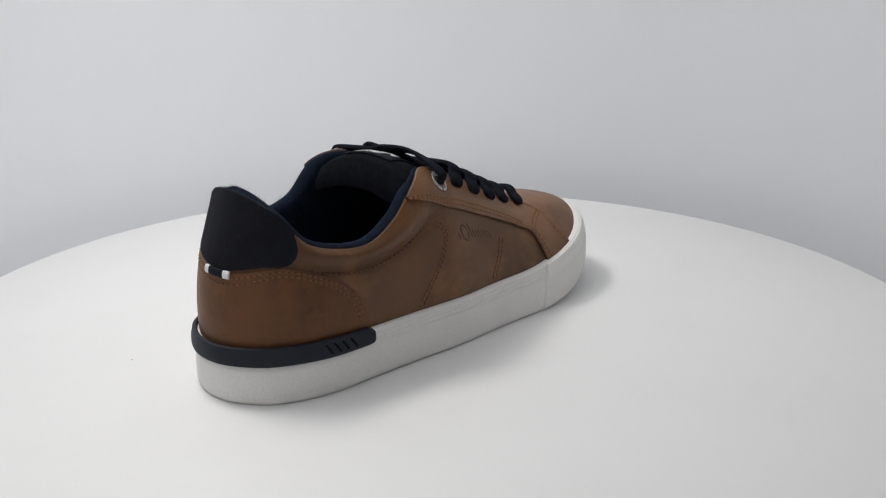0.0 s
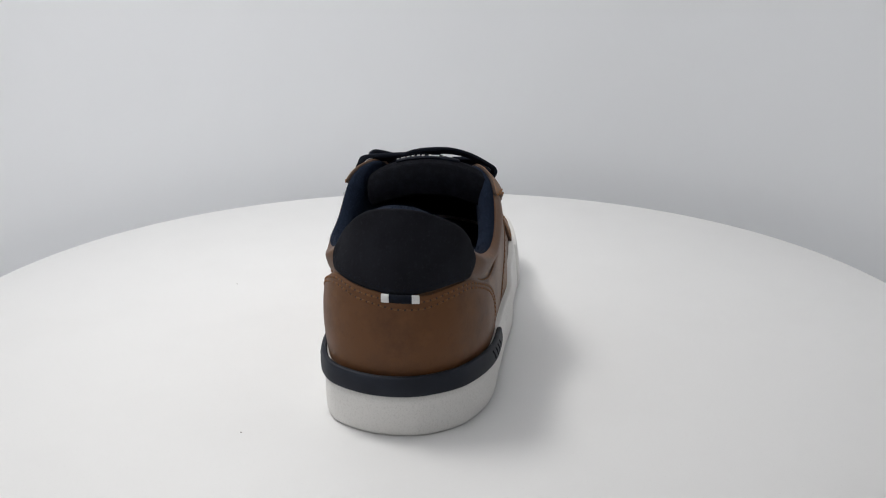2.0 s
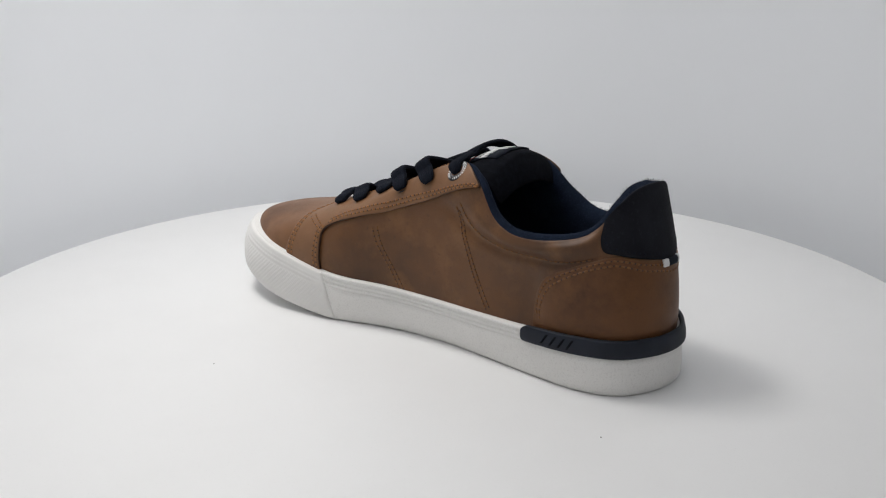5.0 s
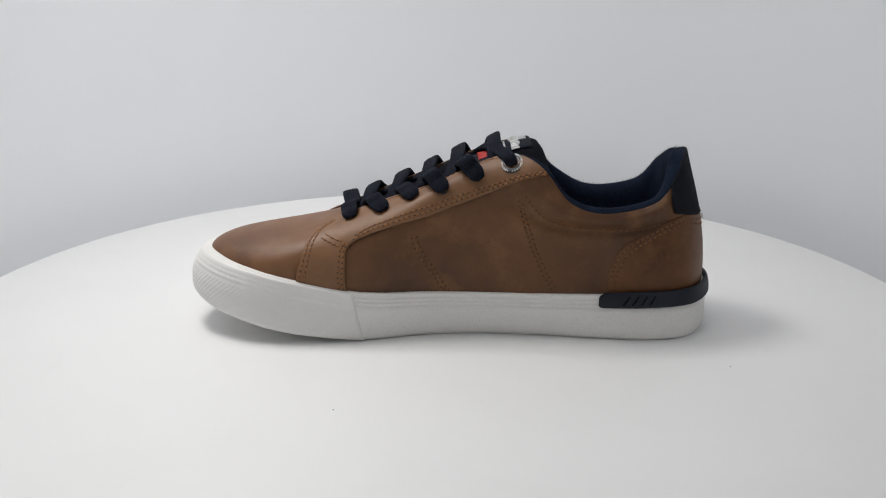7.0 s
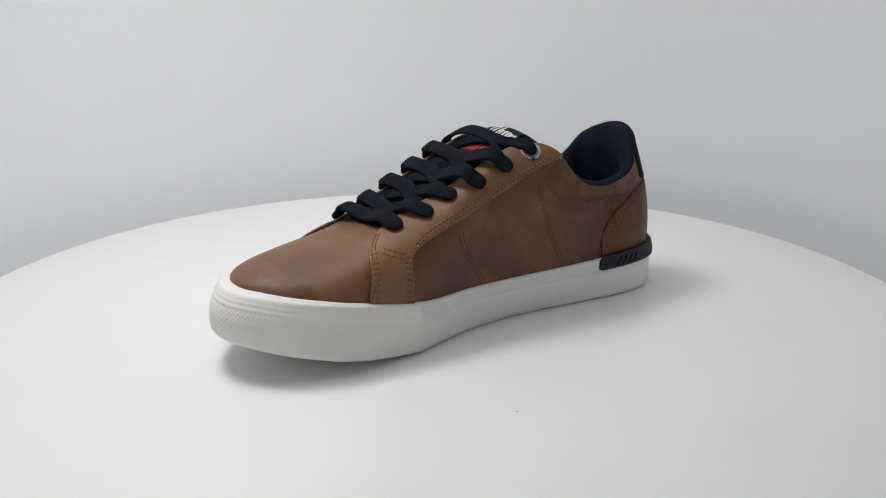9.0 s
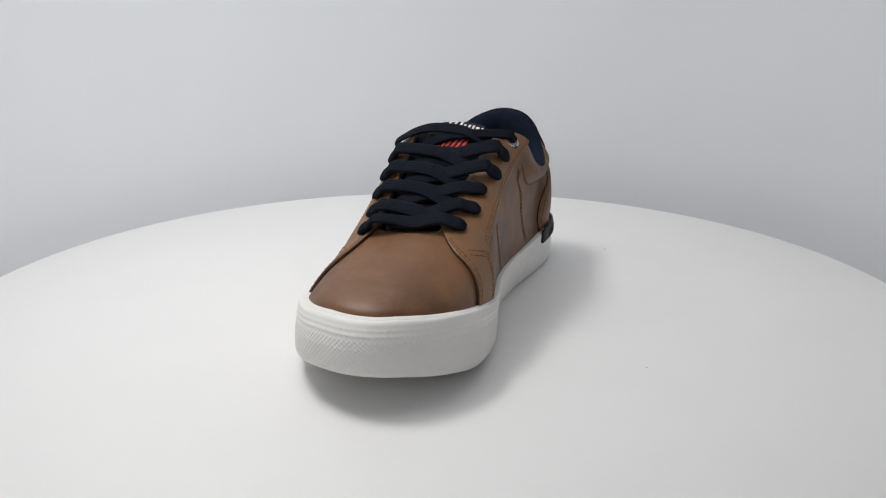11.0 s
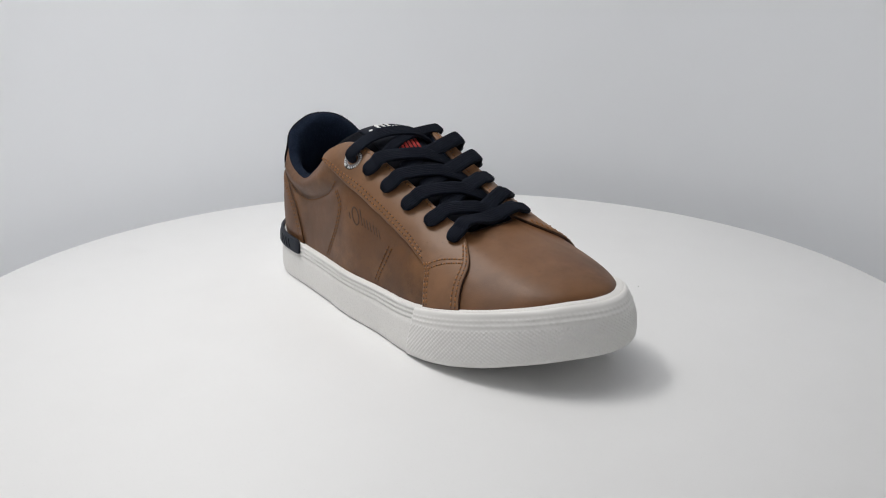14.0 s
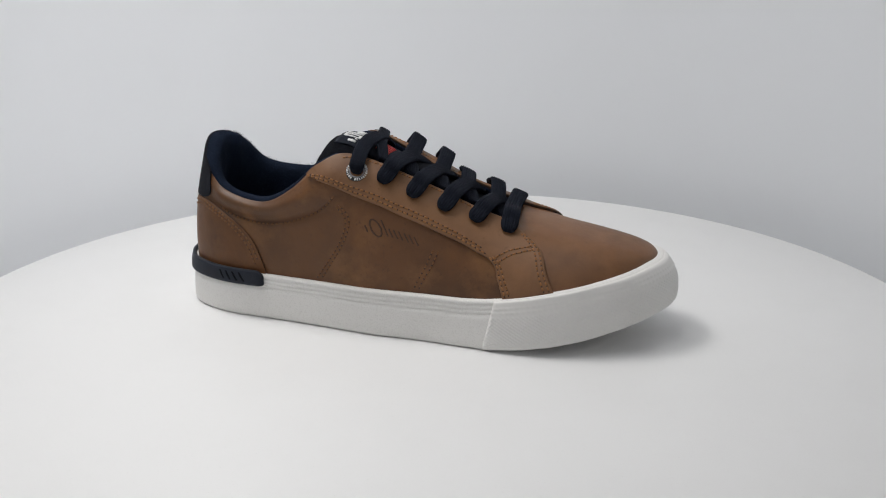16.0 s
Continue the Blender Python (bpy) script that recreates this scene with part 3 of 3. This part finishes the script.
def lace(points, normals, width=10.8, thick=3.6, n=46, taper=True, label=""):
    """A flat ribbed lace along points."""
    c = spline(points, n)
    nn = spline(normals, n)
    prof = []
    ribs = 7
    m = 28
    for k in range(m + 1):
        y = -0.5 + k / m
        z = 0.5 * (1 - abs(2 * y) ** 5) ** 0.5 * (1 + 0.12 * math.cos(2 * math.pi * ribs * y))
        prof.append((y, z))
    prof += [(y, -z * 0.8) for y, z in prof[-2:0:-1]]
    rings = []
    for i in range(n):
        d = c[min(i + 1, n - 1)] - c[max(i - 1, 0)]
        d /= np.linalg.norm(d)
        up = nn[i] - d * (nn[i] @ d)
        up /= np.linalg.norm(up)
        sd = np.cross(d, up)
        e = min(i, n - 1 - i) / (n - 1)
        g = min(1, (e + 0.004) / 0.095)
        w = width * (0.32 + 0.68 * math.sqrt(1 - (1 - g) ** 2)) if taper else width
        t = thick * (1.0 + 0.25 * max(0, 1 - e / 0.12))
        rings.append([tuple((c[i] + sd * y * w + up * z * t) * K) for y, z in prof])
    v, f = loft(rings, cap0=True, cap1=True)
    return mesh_object("lace", v, f, M_LACE, shoe, label)


def lace_end(side, n, toward, tall=1.0):
    """The last points of a lace that comes from toward and dips into hole n, and their normals."""
    nv = hole_normal(side, n)
    p = hole(side, n, 2.2)
    w = np.asarray(toward, float) - p
    inn = w - nv * (w @ nv)
    inn /= np.linalg.norm(inn)
    return ([p + inn * 12 + nv * 2.9 * tall, p + inn * 5 + nv * 2.5 * tall, p - inn * 0.5 + nv * 1.9 * tall, p - inn * 2.6 + nv * 0.1],
            [nv * 0.8 + UP * 0.2, nv, nv, nv * 0.75 - inn * 0.65])


def crossing(side, n, lift, high=0.0, start=None, width=10.8):
    """From under the other side's edge by hole n - 1, across, into hole n of this side."""
    p, q = hole(-side, n - 1, 0.0), hole(side, n, 0.0)
    if start is not None:
        p = start
    s0 = p * 0.79 + q * 0.21
    s0[2] = tongue_point(s0[0], s0[1] - 1.5, 1.6)[2]
    s1 = p * 0.64 + q * 0.36
    s1[2] = tongue_point(s1[0], s1[1] - 1.5, 2.4 + 0.5 * lift + 0.5 * high)[2]
    mid = p * 0.46 + q * 0.54
    mid[2] = tongue_point(mid[0], mid[1] - 1.5, 2.8 + lift + high)[2]
    e, en = lace_end(side, n, mid, 0.5 if n == 5 else 1.0)
    if n == 5:
        e, en = e[1:], en[1:]
    lace([s0, s1, mid] + e, [UP, UP, UP] + en, width, n=56)


mid = (hole(1, 0, 0) + hole(-1, 0, 0)) / 2
mid[2] = tongue_point(mid[0], 0, 0)[2] + 5.5
el, nl = lace_end(1, 0, mid)
er, nr = lace_end(-1, 0, mid)
lace(el[::-1] + [mid] + er, nl[::-1] + [UP] + nr, n=70)
for n in range(1, 5):
    crossing(-1, n, 2.6)
    crossing(1, n, 0.0)
# the last pair rises over the tongue into the metal eyelets
crossing(1, 5, 0.0, 1.0, None, 8.0)
p, q = hole(1, 5, 0.0) * 0.5 + hole(1, 4, 0.0) * 0.5, hole(-1, 5, 0.0)
q = hole(-1, 5, 2.2)
nv = hole_normal(-1, 5)
arch = []
for t, rise in ((0.10, -3.0), (0.19, 4.0), (0.34, 11.0), (0.52, 13.6), (0.70, 13.8), (0.87, 10.5)):
    m = p * (1 - t) + q * t
    m[2] += rise
    arch.append(m)
w = arch[-1] - q
inn = w - nv * (w @ nv)
inn /= np.linalg.norm(inn)
lace(arch + [q + inn * 1.2 + nv * 2.6 + np.array((0, 0, 2.0)), q - inn * 0.2 + nv * 1.2, q - inn * 1.0 + nv * -1.0],
     [np.array((0.2, 0.95, 0.3)), np.array((0.2, 0.85, 0.5)), UP * 0.7 + np.array((0, 0.4, 0)), UP, UP, UP * 0.6 + nv * 0.4, nv, nv, nv - inn * 0.3], 9.4, 2.6, 64)
# loop on the tongue that holds the laces
plate("lace_keeper", ((6, -9), (6, 11), (-16, 11), (-16, -9)), 1.6, M_TONGUE, tongue, 1.2, 8)

for side in (1, -1):
    for n in range(5):
        nv, p = hole_normal(side, n), hole(side, n, 1.5)
        t1 = np.cross(nv, (1.0, 0.0, 0.0))
        t1 /= np.linalg.norm(t1)
        t2 = np.cross(nv, t1)
        rings = [[tuple((p + (t1 * math.cos(w) + t2 * math.sin(w)) * r + nv * z) * K) for w in np.linspace(0, 2 * math.pi, 18, endpoint=False)]
                 for r, z in ((4.0, -0.6), (4.2, 0.10), (3.2, 0.16), (2.6, -0.8))]
        v, f = loft(rings, cap1=True)
        mesh_object("lace_hole", v, f, M_BLACK, shoe)
    nv, p = hole_normal(side, 5), hole(side, 5, 1.5)
    t1 = np.cross(nv, (1.0, 0.0, 0.0))
    t1 /= np.linalg.norm(t1)
    t2 = np.cross(nv, t1)

    def disc_ring(r, z, m=40):
        return [tuple((p + (t1 * math.cos(w) + t2 * math.sin(w)) * r + nv * z) * K) for w in np.linspace(0, 2 * math.pi, m, endpoint=False)]

    v, f = loft([disc_ring(7.1, -0.4), disc_ring(7.0, 0.25), disc_ring(6.4, 0.6), disc_ring(4.6, 0.6), disc_ring(4.1, 0.2), disc_ring(3.8, -1.5)], cap1=True)
    ring = mesh_object("eyelet", v, f, M_BLACK, shoe, "black metal eyelet ring with white marks")
    v, f = loft([disc_ring(4.9, 0.5), disc_ring(4.6, 1.0), disc_ring(4.1, 0.9), disc_ring(3.8, 0.2)])
    mesh_object("inner_ring", v, f, M_METAL, ring)
    pieces = []
    for k in range(26):
        if k % 13 == 12:
            continue
        w0 = 2 * math.pi * k / 26
        dw = 0.07 if k % 3 else 0.045
        r0, r1 = (5.2, 6.6) if k % 4 else (5.4, 6.4)
        quad = [[(p + (t1 * math.cos(w) + t2 * math.sin(w)) * r + nv * z) * K for w, r in ((w0 - dw, r0), (w0 + dw, r0), (w0 + dw, r1), (w0 - dw, r1))] for z in (0.4, 0.8)]
        pieces.append(loft(quad, cap0=True, cap1=True))
    v, f = join(*pieces)
    mesh_object("white_marks", v, f, M_WHITE, ring, kind="stuff")

# ---- heel loop
for name, a0, a1, mat, off in (("heel_loop_end", 0.55, 0.34, M_WHITE, 2.3), ("heel_loop", 0.34, -0.32, M_LABEL, 2.2), ("heel_loop_end", -0.32, -0.56, M_WHITE, 2.3)):
    aa = np.linspace(a0, a1, 10)
    tt = np.linspace(0, 1, 6)
    hh = 0.408 + 0.048 * tt
    o = off + 0.5 * np.sin(math.pi * tt)
    g = skin(aa[:, None], hh[None, :], np.broadcast_to(o, (10, 6)))
    v, f = sheet(g, skin(aa[:, None], hh[None, :], 0.5))
    mesh_object(name, v, f, mat, shoe)

# ---- pressed shapes on the outer side: thin darker strips paint their recess shade
pieces = []


def pressed(points, wide=0.9):
    c = spline(points, 14)
    d = np.gradient(c, axis=0)
    g = []
    for (a, h), (da, dh) in zip(c, d):
        s = skin(np.array([a - 0.01, a + 0.01]), np.array([h, h])) / K
        ka = np.linalg.norm(s[1] - s[0]) / 0.02
        s = skin(np.array([a, a]), np.array([h - 0.01, h + 0.01])) / K
        kh = np.linalg.norm(s[1] - s[0]) / 0.02
        l = math.hypot(da * ka, dh * kh) + 1e-9
        na, nh = -dh * kh / l / ka * wide / 2, da * ka / l / kh * wide / 2
        g.append(((a - na, h - nh), (a + na, h + nh)))
    g = np.array(g)
    pieces.append(sheet(skin(g[..., 0], g[..., 1], 0.12), skin(g[..., 0], g[..., 1], -0.3)))


def along(t, up):
    """Place on the line of the pressed word: t from 0 to 1, up in heights of a letter."""
    a = 19.88 - 1.06 * t
    return (a, 0.385 - 0.075 * t + 0.05 * up)


def round_stroke(t0, u0, rt, ru, start=0.0, turn=1.0):
    """A rounded stroke about the place (t0, u0)."""
    w = [2 * math.pi * (start + turn * k / 9) for k in range(10)]
    pressed([along(t0 + rt * math.cos(q), u0 + ru * math.sin(q)) for q in w], 1.1)


pressed([along(0.03, 0.9), along(0.045, 0.5), along(0.05, 0.0)], 1.0)
round_stroke(0.25, 0.75, 0.11, 1.15)
for t, hi in ((0.43, 2.0), (0.52, 1.0), (0.61, 1.0), (0.70, 1.0), (0.80, 1.0), (0.88, 1.0), (0.96, 1.0)):
    pressed([along(t, hi), along(t + 0.005, hi * 0.5), along(t + 0.02, -0.1)], 1.0)
v, f = join(*pieces)
mesh_object("pressed_mark", v, f, M_STAMP_SHADE, shoe, "faint oval and strokes, darker brown painted as the shade of pressed leather")

# ---- stitching
for k in (0.040, 0.085):
    stitches("stitching", [(a, min(0.985, h + k)) for a, h in EYE_L] + [(BEND_L[1][0] + 0.5 * k, BEND_L[1][1] + 0.8 * k)], 2.2)
    stitches("stitching", [(a, min(0.985, h + k)) for a, h in EYE_R] + [(BEND_R[1][0] - 0.5 * k, BEND_R[1][1] + 0.8 * k)], 2.2)
for k in (0.07, 0.17):
    stitches("stitching", [(a - k, h) for a, h in SEAM_L[1:]], 2.2)
    stitches("stitching", [(a + k, h) for a, h in SEAM_R[1:]], 2.2)
    stitches("stitching", [(a + k * 0.8, h + k * 0.1) for a, h in BEND_L[1:]], 2.2)
    stitches("stitching", [(a - k * 0.8, h + k * 0.1) for a, h in BEND_R[1:]], 2.2)
for k in (-0.02, 0.025):
    stitches("stitching", [(a, h + k) for a, h in CROSS_L], 2.2)
    stitches("stitching", [(a, h + k) for a, h in CROSS_R], 2.2)
for k in (0.035, 0.075):
    stitches("stitching", [(a * (1 - 0.4 * k), max(h - k, 0.02)) for a, h in COUNTER[1:-1]], 1.1, mat=M_THREAD_BROWN)
stitches("stitching", [(a, 0.95) for a in (6.6, 7.2, 8.0, 8.7, 9.3)], 2.2)
stitches("stitching", [(a, 0.95) for a in (19.4, 18.9, 18.1, 17.4, 16.8)], 2.2)
for k in (0.0, 0.09):
    stitches("stitching", [(7.32 - k, 0.40), (7.12 - k, 0.26), (6.86 - k, 0.13), (6.68 - k, 0.01)], 0.1, wide=0.55, mat=M_THREAD_BROWN)
    stitches("stitching", [(5.74 - k, 0.73), (5.55 - k, 0.66), (5.24 - k, 0.52), (4.98 - k, 0.31), (4.76 - k, 0.05)], 0.1, wide=0.55, mat=M_THREAD_BROWN)
    stitches("stitching", [(20.28 + k, 0.62), (20.16 + k, 0.49), (20.38 + k, 0.35), (20.72 + k, 0.18), (20.96 + k, 0.03)], 0.1, wide=0.55, mat=M_THREAD_BROWN)
    stitches("stitching", [(18.5 + k, 0.31), (18.74 + k, 0.18), (18.98 + k, 0.07), (19.06 + k, 0.02)], 0.1, wide=0.55, mat=M_THREAD_BROWN)
stitches("stitching", [(5.72, 0.78), (5.3, 0.73), (4.66, 0.68), (4.12, 0.68), (3.66, 0.68), (3.12, 0.68), (2.7, 0.67)], 0.1, wide=0.55, mat=M_THREAD_BROWN)
stitches("stitching", [(20.28, 0.70), (20.78, 0.65), (21.44, 0.62), (22.06, 0.62), (22.66, 0.63), (23.2, 0.66)], 0.1, wide=0.55, mat=M_THREAD_BROWN)
stitches("stitching", [(a * 0.96, h + 0.03) for a, h in PATCH[1:-1]], 1.15, mat=M_LABEL)


def motions():
    rows = []
    for i in range(17):
        rows.append((float(i), pose(0, 0, 0, 0, 0, SPIN * (i - 7.0))))
    walk(turntable, rows)
    walk(shoe, [(t, m @ pose(0, 0, 0.0002, 0, 0, 180)) for t, m in rows])


motions()
